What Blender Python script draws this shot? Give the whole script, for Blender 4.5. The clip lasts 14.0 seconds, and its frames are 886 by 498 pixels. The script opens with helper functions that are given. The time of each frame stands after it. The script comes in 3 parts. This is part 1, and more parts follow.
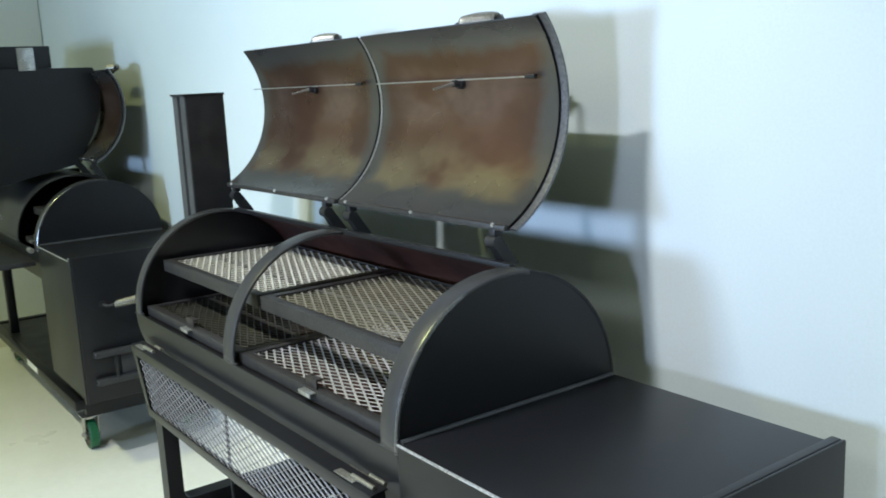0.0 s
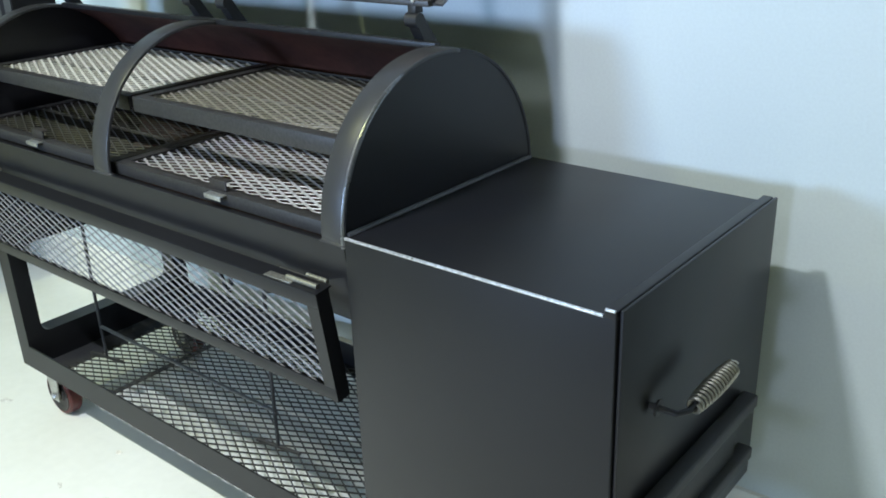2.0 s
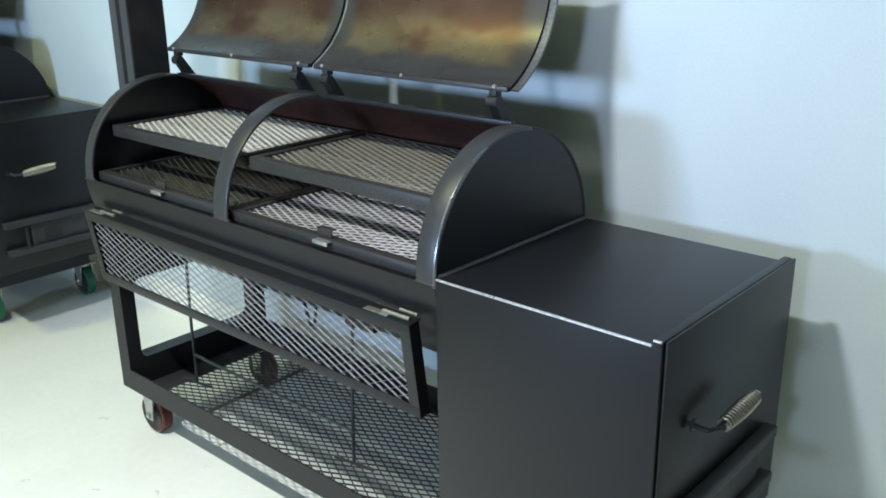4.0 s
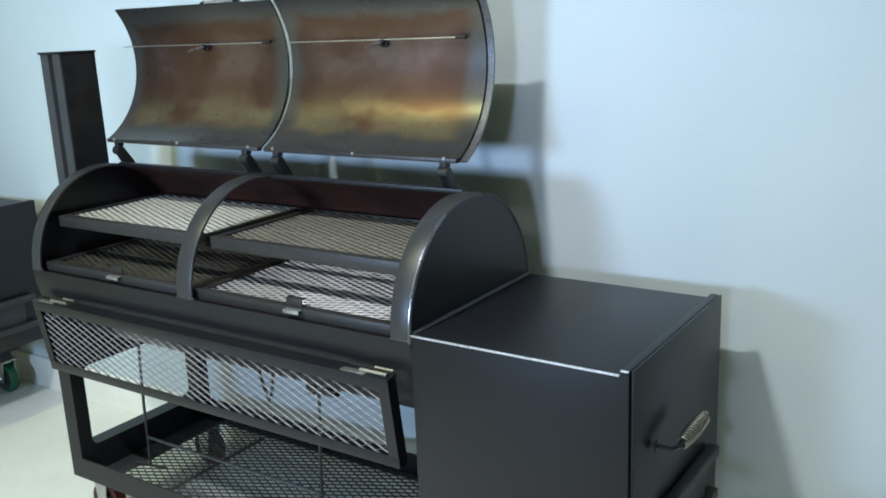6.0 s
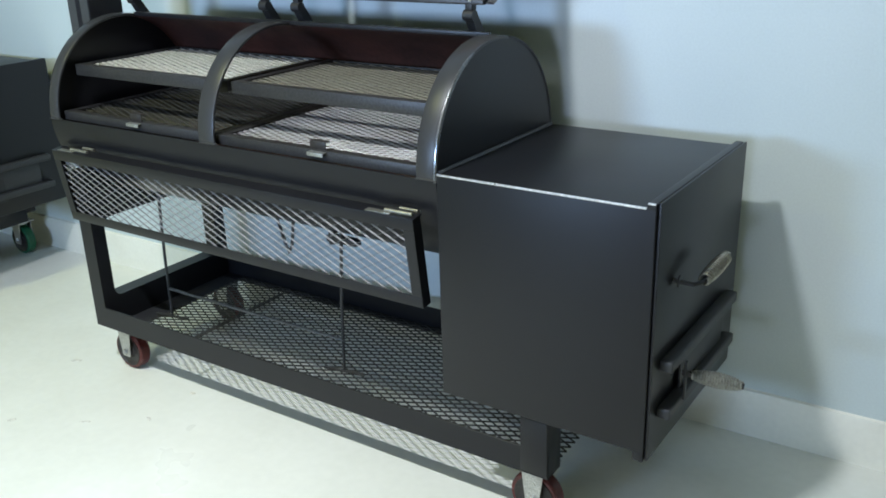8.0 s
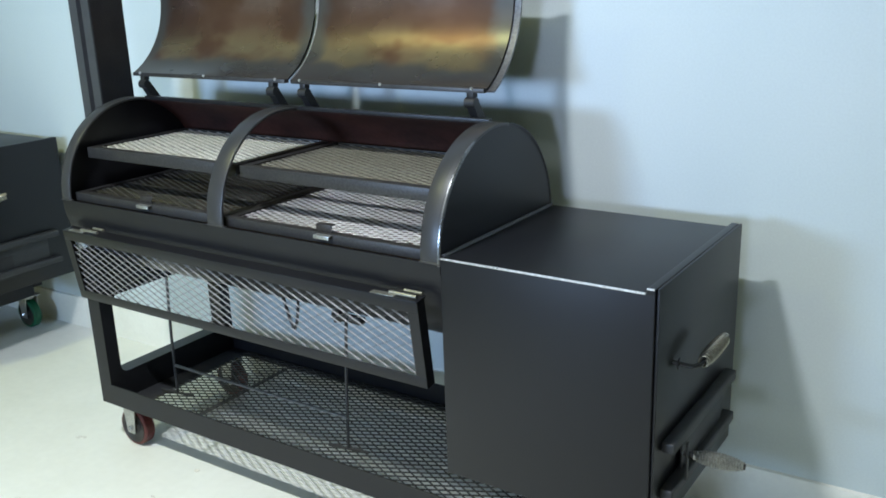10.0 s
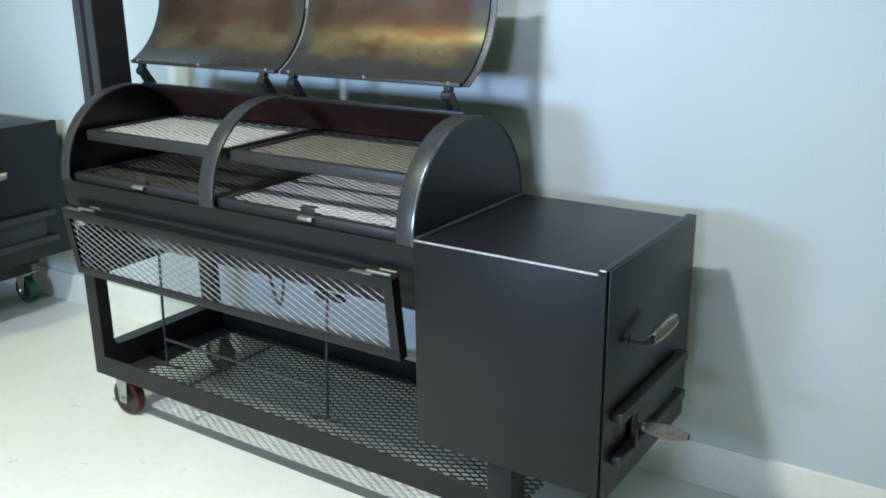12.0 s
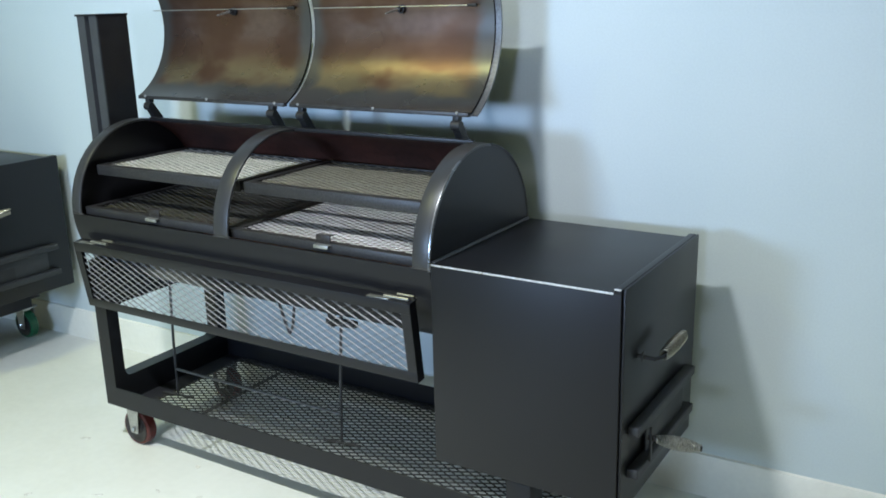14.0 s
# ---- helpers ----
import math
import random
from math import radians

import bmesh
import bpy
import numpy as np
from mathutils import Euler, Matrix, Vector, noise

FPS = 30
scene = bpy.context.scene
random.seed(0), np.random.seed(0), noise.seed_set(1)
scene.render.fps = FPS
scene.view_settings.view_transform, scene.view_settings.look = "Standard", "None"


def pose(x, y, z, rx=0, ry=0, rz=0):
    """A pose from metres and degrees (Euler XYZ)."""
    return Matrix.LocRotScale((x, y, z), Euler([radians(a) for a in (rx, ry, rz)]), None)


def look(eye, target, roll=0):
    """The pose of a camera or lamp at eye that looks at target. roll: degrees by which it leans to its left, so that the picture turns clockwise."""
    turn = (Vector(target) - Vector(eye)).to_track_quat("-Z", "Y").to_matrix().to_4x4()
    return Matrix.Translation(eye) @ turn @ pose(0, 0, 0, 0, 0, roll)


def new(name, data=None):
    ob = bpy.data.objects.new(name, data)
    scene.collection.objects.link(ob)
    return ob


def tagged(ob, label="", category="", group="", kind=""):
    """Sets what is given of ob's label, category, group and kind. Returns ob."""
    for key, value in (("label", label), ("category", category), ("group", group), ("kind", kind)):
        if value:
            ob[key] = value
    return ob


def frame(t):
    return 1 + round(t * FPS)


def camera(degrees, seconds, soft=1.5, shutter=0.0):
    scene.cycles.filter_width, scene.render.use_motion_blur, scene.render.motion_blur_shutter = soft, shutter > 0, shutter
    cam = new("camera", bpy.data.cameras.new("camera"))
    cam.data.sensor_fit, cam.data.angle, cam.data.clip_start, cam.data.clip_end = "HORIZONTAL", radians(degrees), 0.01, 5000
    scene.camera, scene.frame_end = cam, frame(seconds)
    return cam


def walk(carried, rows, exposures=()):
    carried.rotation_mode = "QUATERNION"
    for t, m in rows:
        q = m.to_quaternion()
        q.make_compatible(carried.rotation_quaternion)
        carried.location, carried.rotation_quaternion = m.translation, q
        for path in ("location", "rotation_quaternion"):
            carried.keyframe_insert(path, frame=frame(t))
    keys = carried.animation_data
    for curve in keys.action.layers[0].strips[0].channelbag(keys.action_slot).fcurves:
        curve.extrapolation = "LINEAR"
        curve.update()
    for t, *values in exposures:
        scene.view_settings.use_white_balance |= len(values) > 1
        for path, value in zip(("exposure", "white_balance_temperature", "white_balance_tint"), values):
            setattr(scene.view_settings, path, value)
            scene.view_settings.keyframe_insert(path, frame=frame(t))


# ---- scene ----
cam = camera(52.0, 14.0, soft=1.75, shutter=0.2)
PATH = [
    (0, (1.4872, -0.9385, 1.7292), (-0.1030, 0.2169, 1.3597), -2.76),
    (0.5, (1.4003, -0.9472, 1.7219), (-0.0642, 0.3451, 1.2917), -2.90),
    (1, (1.2973, -1.0406, 1.7055), (-0.0174, 0.3470, 1.1172), -3.14),
    (1.5, (1.2161, -1.1111, 1.6672), (0.0077, 0.3076, 0.9411), -2.50),
    (2, (1.1953, -1.1213, 1.6428), (0.0053, 0.2909, 0.8749), -2.18),
    (2.5, (1.1846, -1.1379, 1.6419), (-0.0173, 0.2685, 0.8821), -2.09),
    (3, (1.1940, -1.2038, 1.6648), (-0.0193, 0.1951, 0.9090), -1.63),
    (3.5, (1.2595, -1.3200, 1.7185), (0.0184, 0.0860, 1.0234), -0.91),
    (4, (1.3446, -1.4749, 1.7559), (0.0843, -0.0639, 1.1073), -0.78),
    (4.2, (1.3541, -1.5293, 1.7652), (0.1026, -0.0980, 1.1447), -1.05),
    (6.3, (1.2929, -1.7891, 1.7816), (0.2234, -0.1732, 1.2865), -2.10),
    (6.5, (1.2830, -1.8029, 1.7685), (0.2204, -0.1897, 1.2504), -1.97),
    (7, (1.2740, -1.8181, 1.6953), (0.2158, -0.2325, 1.0903), -1.75),
    (7.5, (1.2771, -1.8400, 1.6470), (0.2269, -0.2897, 0.9445), -1.69),
    (8, (1.2793, -1.8454, 1.6468), (0.2234, -0.3031, 0.9352), -1.75),
    (8.5, (1.2731, -1.8435, 1.6845), (0.1993, -0.2795, 1.0514), -2.32),
    (8.7, (1.2774, -1.8530, 1.7004), (0.1939, -0.2737, 1.1246), -2.66),
    (11, (1.3191, -1.9029, 1.7297), (0.2452, -0.3232, 1.1370), -1.11),
    (11.5, (1.4014, -1.9470, 1.7431), (0.3288, -0.3696, 1.1419), -0.86),
    (12, (1.4466, -2.0016, 1.7434), (0.3827, -0.4173, 1.1448), -0.60),
    (12.5, (1.4378, -2.0674, 1.7514), (0.3925, -0.4621, 1.1766), -0.78),
    (13, (1.4087, -2.1209, 1.7514), (0.3817, -0.4961, 1.1986), -0.86),
    (13.5, (1.4006, -2.1354, 1.7566), (0.3751, -0.5080, 1.2091), -1.25),
    (14, (1.3986, -2.1383, 1.7648), (0.3705, -0.5110, 1.2215), -1.45),
]
EXPOSURES = [(0, 0.24, 5550, 20.5), (1, 0.0, 5430, 20), (2.5, 0.17, 5400, 20), (4, 0.1, 5430, 20), (6.5, -0.08, 5400, 20), (8, -0.08, 5430, 20), (11, 0.0, 5400, 20), (14, -0.08, 5400, 20)]
walk(cam, [(t, look(eye, target, roll)) for t, eye, target, roll in PATH], EXPOSURES)

# ---- world and lights ----
world = bpy.data.worlds.new("world")
scene.world = world
world.use_nodes = True
sky = world.node_tree.nodes.new("ShaderNodeTexSky")
sky.sky_type, sky.sun_disc = "NISHITA", False
sky.sun_elevation, sky.sun_rotation = radians(40), radians(200)
world.node_tree.links.new(sky.outputs["Color"], world.node_tree.nodes["Background"].inputs["Color"])
world.node_tree.nodes["Background"].inputs["Strength"].default_value = 0.1


def area(name, eye, target, sx, sy, watts, colour, spread):
    data = bpy.data.lights.new(name, "AREA")
    data.shape, data.size, data.size_y, data.energy, data.color = "RECTANGLE", sx, sy, watts, colour
    data.spread = radians(spread)
    ob = new(name, data)
    ob.matrix_world = look(eye, target)
    return ob


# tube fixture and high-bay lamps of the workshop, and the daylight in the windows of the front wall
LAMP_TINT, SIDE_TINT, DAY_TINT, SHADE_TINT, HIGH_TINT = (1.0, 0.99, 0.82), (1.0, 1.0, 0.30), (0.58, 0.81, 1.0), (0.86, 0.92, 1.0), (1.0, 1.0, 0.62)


def high_bay(x, y, z, watts, colour):
    """A hanging lamp whose reflector throws most of its light down."""
    data = bpy.data.lights.new("high_bay_light", "SPOT")
    data.energy, data.color, data.shadow_soft_size = watts, colour, 0.09
    data.spot_size, data.spot_blend = radians(127), 1.0
    new("high_bay_light", data).matrix_world = pose(x, y, z)


area("tube_fixture_light", (-0.45, -2.0, 4.3), (-0.6, -0.45, 0), 0.30, 0.07, 45, LAMP_TINT, 88)
high_bay(-2.8, -2.4, 5.0, 300, SIDE_TINT)
high_bay(2.0, -3.2, 5.0, 32, SIDE_TINT)
area("window_daylight", (-1.6, -6.0, 1.65), (-1.5, 0, 3.1), 1.0, 0.7, 62, DAY_TINT, 80)
area("window_daylight", (1.53, -6.0, 1.65), (0.0, 0, 3.9), 0.5, 0.7, 31, SHADE_TINT, 70)

# unseen wide soft fill, added to lift the shadows on the wall
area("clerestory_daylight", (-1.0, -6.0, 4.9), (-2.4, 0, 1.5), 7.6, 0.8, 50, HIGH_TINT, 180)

# ---- materials ----


def mat(name, base, rough=0.5, metal=0.0, second=None, scale=6.0, fine=90.0, bump=0.15, rough_var=0.08, spec=0.5, lo=0.35, hi=0.7, stretch=(1, 1, 1), fine_amount=0.25):
    """A surface of two colours mixed by large stains, a fine grain on both and a little relief."""
    m = bpy.data.materials.new(name)
    m.use_nodes = True
    nt = m.node_tree
    bsdf = nt.nodes["Principled BSDF"]
    co = nt.nodes.new("ShaderNodeTexCoord")
    mp = nt.nodes.new("ShaderNodeMapping")
    mp.inputs["Scale"].default_value = stretch
    nt.links.new(co.outputs["Object"], mp.inputs["Vector"])
    big, small = nt.nodes.new("ShaderNodeTexNoise"), nt.nodes.new("ShaderNodeTexNoise")
    big.inputs["Scale"].default_value, big.inputs["Detail"].default_value, big.inputs["Roughness"].default_value = scale, 4, 0.55
    small.inputs["Scale"].default_value, small.inputs["Detail"].default_value = fine, 3
    for n in (big, small):
        nt.links.new(mp.outputs["Vector"], n.inputs["Vector"])
    ramp = nt.nodes.new("ShaderNodeValToRGB")
    ramp.color_ramp.elements[0].position, ramp.color_ramp.elements[1].position = lo, hi
    second = second or tuple(c * 0.8 for c in base)
    ramp.color_ramp.elements[0].color, ramp.color_ramp.elements[1].color = (*base, 1), (*second, 1)
    nt.links.new(big.outputs["Fac"], ramp.inputs["Fac"])
    grain = nt.nodes.new("ShaderNodeMapRange")
    grain.inputs["From Min"].default_value, grain.inputs["From Max"].default_value = 0.3, 0.7
    grain.inputs["To Min"].default_value, grain.inputs["To Max"].default_value = 1 - fine_amount, 1 + fine_amount
    nt.links.new(small.outputs["Fac"], grain.inputs["Value"])
    mul = nt.nodes.new("ShaderNodeVectorMath")
    mul.operation = "MULTIPLY"
    nt.links.new(ramp.outputs["Color"], mul.inputs[0])
    nt.links.new(grain.outputs["Result"], mul.inputs[1])
    nt.links.new(mul.outputs["Vector"], bsdf.inputs["Base Color"])
    rr = nt.nodes.new("ShaderNodeMapRange")
    rr.inputs["From Min"].default_value, rr.inputs["From Max"].default_value = 0.3, 0.7
    rr.inputs["To Min"].default_value, rr.inputs["To Max"].default_value = max(0.02, rough - rough_var), rough + rough_var
    nt.links.new(big.outputs["Fac"], rr.inputs["Value"])
    nt.links.new(rr.outputs["Result"], bsdf.inputs["Roughness"])
    bsdf.inputs["Metallic"].default_value, bsdf.inputs["Specular IOR Level"].default_value = metal, spec
    if bump:
        bn = nt.nodes.new("ShaderNodeBump")
        bn.inputs["Strength"].default_value, bn.inputs["Distance"].default_value = bump, 0.002
        nt.links.new(small.outputs["Fac"], bn.inputs["Height"])
        nt.links.new(bn.outputs["Normal"], bsdf.inputs["Normal"])
    return m


PAINT = mat("satin black paint", (0.0088, 0.0089, 0.0108), 0.38, second=(0.0115, 0.0116, 0.0136), scale=1.6, fine=320, bump=0.0, rough_var=0.025, fine_amount=0.06, spec=0.33)
PAINT_DULL = mat("dull black paint", (0.022, 0.023, 0.026), 0.5, second=(0.032, 0.032, 0.034), scale=5, fine=200, bump=0.1, fine_amount=0.2)
INSIDE = mat("oiled raw steel", (0.075, 0.030, 0.022), 0.45, 0.25, second=(0.035, 0.018, 0.015), scale=4, fine=60, bump=0.05)
# pale metal for the highlight drawn along the barrel's end edge
EDGE = mat("highlight edge steel", (0.22, 0.225, 0.235), 0.27, 0.85, second=(0.17, 0.17, 0.175), scale=6, fine=150, bump=0.0)
# black paint lightened to carry the sheen on the curved straps
STRAP = mat("sheen-lightened black paint", (0.028, 0.028, 0.030), 0.37, second=(0.034, 0.0335, 0.0335), scale=2.5, fine=240, bump=0.0, rough_var=0.015, fine_amount=0.06, spec=0.5)
RIM = mat("dull bare rim steel", (0.19, 0.19, 0.195), 0.42, 0.75, second=(0.15, 0.148, 0.15), scale=6, fine=120, bump=0.0)
# black paint raised in tone for the chimney front that faces the windows
DUCT = mat("paler black paint", (0.050, 0.052, 0.056), 0.42, second=(0.038, 0.039, 0.042), scale=3, fine=160, bump=0.0, fine_amount=0.1)
# the GRATE tones are one strand steel, with light and shade put into colour
GRATE = mat("lit oiled steel strands", (0.64, 0.63, 0.58), 0.45, 0.2, second=(0.58, 0.57, 0.53), scale=3, fine=150, bump=0.0)
SHELF_MESH = mat("grey steel strands", (0.215, 0.21, 0.215), 0.38, 0.5, second=(0.18, 0.177, 0.18), scale=3, fine=150, bump=0.0)
TRAY_MESH = mat("dusty dark strands", (0.018, 0.018, 0.018), 0.55, second=(0.05, 0.049, 0.046), scale=2.5, fine=120, bump=0.0, spec=0.3)
GRATE_MID = mat("half-lit steel strands", (0.41, 0.405, 0.40), 0.42, 0.3, second=(0.36, 0.355, 0.35), scale=3, fine=150, bump=0.0)
GRATE_DULL = mat("dimly lit steel strands", (0.25, 0.235, 0.19), 0.45, 0.3, second=(0.21, 0.195, 0.16), scale=4, fine=150, bump=0.0)
GRATE_DARK = mat("shaded steel strands", (0.080, 0.078, 0.074), 0.45, 0.4, second=(0.065, 0.063, 0.06), scale=4, fine=150, bump=0.0)
GRATE_FRAME = mat("bare angle steel", (0.050, 0.048, 0.047), 0.42, 0.4, second=(0.038, 0.036, 0.035), scale=4, fine=120, bump=0.0)
SILVER = mat("zinc plated steel", (0.52, 0.52, 0.50), 0.34, 0.85, second=(0.40, 0.39, 0.37), scale=30, fine=200, bump=0.0)
GRIP = mat("dulled spring wire", (0.40, 0.39, 0.34), 0.38, 0.8, second=(0.30, 0.29, 0.25), scale=20, fine=150, bump=0.0)
BRIGHT = mat("bright edge steel", (0.64, 0.64, 0.65), 0.34, 0.8, second=(0.56, 0.56, 0.57), scale=9, fine=150, bump=0.0)
BLACK = mat("black iron", (0.010, 0.010, 0.012), 0.5, second=(0.016, 0.016, 0.016), scale=20, fine=150, bump=0.0)
MAROON = mat("maroon polyurethane", (0.10, 0.015, 0.013), 0.4, second=(0.075, 0.013, 0.012), scale=14, fine=120, bump=0.05)
GREEN = mat("green polyurethane", (0.012, 0.12, 0.05), 0.4, second=(0.012, 0.09, 0.04), scale=14, fine=120, bump=0.05)
HUB = mat("dark wheel core", (0.03, 0.026, 0.025), 0.45, 0.3, second=(0.05, 0.045, 0.04), scale=20, fine=120, bump=0.05)
WALL = mat("pale wall paint", (0.62, 0.68, 0.675), 0.62, second=(0.58, 0.65, 0.65), scale=1.2, fine=140, bump=0.12, fine_amount=0.025, rough_var=0.04)
# cream of the unseen walls is picked to warm the bounced light
SIDE_WALL = mat("cream wall paint", (0.62, 0.61, 0.44), 0.65, second=(0.56, 0.55, 0.40), scale=1.2, fine=140, bump=0.1, fine_amount=0.03)
END_WALL = mat("dusty grey-green wall paint", (0.70, 0.73, 0.69), 0.65, second=(0.64, 0.67, 0.63), scale=1.2, fine=140, bump=0.1, fine_amount=0.03)
BASE = mat("cream gloss paint", (0.90, 0.89, 0.80), 0.35, second=(0.84, 0.82, 0.72), scale=3, fine=60, bump=0.02, fine_amount=0.02)
FLOOR = mat("painted concrete", (0.83, 0.84, 0.79), 0.34, second=(0.75, 0.76, 0.70), scale=1.6, fine=30, bump=0.03, fine_amount=0.02, rough_var=0.1)
# unseen ceiling, kept pale and cream to add warm bounce
CEIL = mat("cream ceiling boards", (0.66, 0.65, 0.50), 0.7, second=(0.60, 0.59, 0.45), scale=1.5, fine=60, bump=0.05, fine_amount=0.03)
CHIP = mat("pale paint fleck", (0.8, 0.78, 0.7), 0.6, second=(0.7, 0.68, 0.6), scale=40, fine=200)


def patina():
    """The inside of the lids: bare steel, brown in the middle, straw-gold below, grey at its rims."""
    m = mat("heat-tinted lid steel", (0.270, 0.190, 0.155), 0.29, 0.85, second=(0.205, 0.132, 0.102), scale=2.6, fine=25, bump=0.0, rough_var=0.07, stretch=(1, 1.6, 1.6), lo=0.36, hi=0.64, fine_amount=0.08)
    nt = m.node_tree
    bsdf = nt.nodes["Principled BSDF"]
    old = bsdf.inputs["Base Color"].links[0].from_socket
    uv = nt.nodes.new("ShaderNodeUVMap")
    sep = nt.nodes.new("ShaderNodeSeparateXYZ")
    nt.links.new(uv.outputs["UV"], sep.inputs[0])
    wob = nt.nodes.new("ShaderNodeTexNoise")
    wob.inputs["Scale"].default_value, wob.inputs["Detail"].default_value = 7.0, 3
    place = nt.nodes.new("ShaderNodeTexCoord")
    nt.links.new(place.outputs["Object"], wob.inputs["Vector"])

    def math(op, a, b):
        n = nt.nodes.new("ShaderNodeMath")
        n.operation = op
        for i, v in enumerate((a, b)):
            if isinstance(v, (int, float)):
                n.inputs[i].default_value = v
            else:
                nt.links.new(v, n.inputs[i])
        return n.outputs[0]

    def mixc(fac, a, b):
        n = nt.nodes.new("ShaderNodeMixRGB")
        nt.links.new(fac, n.inputs[0])
        for i, v in ((1, a), (2, b)):
            if isinstance(v, tuple):
                n.inputs[i].default_value = (*v, 1)
            else:
                nt.links.new(v, n.inputs[i])
        return n.outputs[0]

    def step(value, lo, hi):
        n = nt.nodes.new("ShaderNodeMapRange")
        n.interpolation_type = "SMOOTHSTEP"
        n.inputs["From Min"].default_value, n.inputs["From Max"].default_value = lo, hi
        nt.links.new(value, n.inputs["Value"])
        return n.outputs["Result"]

    shift = math("MULTIPLY", math("SUBTRACT", wob.outputs["Fac"], 0.5), 0.16)
    u, v = math("ADD", sep.outputs["X"], shift), math("ADD", sep.outputs["Y"], shift)
    cloud = nt.nodes.new("ShaderNodeTexNoise")
    cloud.inputs["Scale"].default_value, cloud.inputs["Detail"].default_value = 4.2, 3
    stretched = nt.nodes.new("ShaderNodeMapping")
    stretched.inputs["Scale"].default_value = (0.8, 1.3, 1.3)
    nt.links.new(place.outputs["Object"], stretched.inputs["Vector"])
    nt.links.new(stretched.outputs["Vector"], cloud.inputs["Vector"])
    patch = cloud.outputs["Fac"]
    side = math("MINIMUM", u, math("SUBTRACT", 1.0, u))
    edge = math("MINIMUM", side, math("MINIMUM", math("SUBTRACT", 0.94, v), math("SUBTRACT", v, 0.09)))
    # pale mauve-tan in the upper middle, mid brown below it, gold near the hinge edge, dark brown round the heated patch
    pale = math("MULTIPLY", math("MULTIPLY", step(v, 0.46, 0.60), step(v, 0.84, 0.72)), step(patch, 0.62, 0.46))
    tan = mixc(pale, (0.200, 0.120, 0.082), old)
    deep = mixc(math("MULTIPLY", step(patch, 0.46, 0.66), 0.8), tan, (0.150, 0.083, 0.056))
    # straw-gold tint, brightened to carry the lamp highlight as well
    glow = math("MULTIPLY", step(v, 0.47, 0.23), step(patch, 0.62, 0.42))
    gold = mixc(math("MULTIPLY", glow, 0.75), deep, (0.350, 0.295, 0.175))
    ring = math("MULTIPLY", step(edge, 0.24, 0.09), step(v, 0.20, 0.45))
    dark = mixc(math("MULTIPLY", ring, 0.8), gold, (0.128, 0.078, 0.055))
    rim = mixc(step(edge, 0.105, 0.025), dark, (0.150, 0.143, 0.136))
    nt.links.new(rim, bsdf.inputs["Base Color"])
    return m


PATINA = patina()

# ---- mesh helpers ----


def part(name, bm, material, parent=None, label="", smooth=True):
    """Links a bmesh as one mesh object, under a thing or a part."""
    bmesh.ops.recalc_face_normals(bm, faces=bm.faces)
    me = bpy.data.meshes.new(name)
    bm.to_mesh(me)
    bm.free()
    for p in me.polygons:
        p.use_smooth = smooth
    if smooth:
        me.set_sharp_from_angle(angle=radians(35))
    me.materials.append(material)
    ob = new(name, me)
    if parent:
        ob.parent = parent
    if label:
        ob["label"] = label
    return ob


def empty(name, x, y, z, rz=0.0):
    ob = new(name)
    ob.empty_display_size = 0.1
    ob.matrix_world = pose(x, y, z, 0, 0, rz)
    return ob


def box(bm, x0, x1, y0, y1, z0, z1, bevel=0.0, segments=2):
    made = bmesh.ops.create_cube(bm, size=1, matrix=Matrix.LocRotScale(((x0 + x1) / 2, (y0 + y1) / 2, (z0 + z1) / 2), None, (abs(x1 - x0), abs(y1 - y0), abs(z1 - z0))))
    if bevel:
        edges = list({e for v in made["verts"] for e in v.link_edges})
        bmesh.ops.bevel(bm, geom=edges, offset=bevel, segments=segments, profile=0.5, affect="EDGES")
    return bm


def boxes(*rows, bevel=0.0):
    bm = bmesh.new()
    for r in rows:
        box(bm, *r, bevel=bevel)
    return bm


def prism(bm, outline, x0, x1):
    """Extrudes an outline of (y, z) from x0 to x1."""
    a = [bm.verts.new((x0, y, z)) for y, z in outline]
    b = [bm.verts.new((x1, y, z)) for y, z in outline]
    n = len(outline)
    for i in range(n):
        bm.faces.new((a[i], a[(i + 1) % n], b[(i + 1) % n], b[i]))
    bm.faces.new(a)
    bm.faces.new(b)
    return bm


def tube(bm, points, radius, sides=10, closed_ends=True):
    """A round bar along a polyline; radius may be a number or one a point."""
    pts = [Vector(p) for p in points]
    radii = radius if isinstance(radius, (list, tuple)) else [radius] * len(pts)
    rings, up = [], None
    for i, p in enumerate(pts):
        way = (pts[min(i + 1, len(pts) - 1)] - pts[max(i - 1, 0)]).normalized()
        if up is None:
            up = way.orthogonal().normalized()
        up = (up - way * up.dot(way)).normalized()
        side = way.cross(up)
        rings.append([bm.verts.new(p + radii[i] * (math.cos(a) * up + math.sin(a) * side)) for a in (2 * math.pi * k / sides for k in range(sides))])
    for a, b in zip(rings, rings[1:]):
        for k in range(sides):
            bm.faces.new((a[k], a[(k + 1) % sides], b[(k + 1) % sides], b[k]))
    if closed_ends:
        bm.faces.new(rings[0])
        bm.faces.new(rings[-1])
    return bm


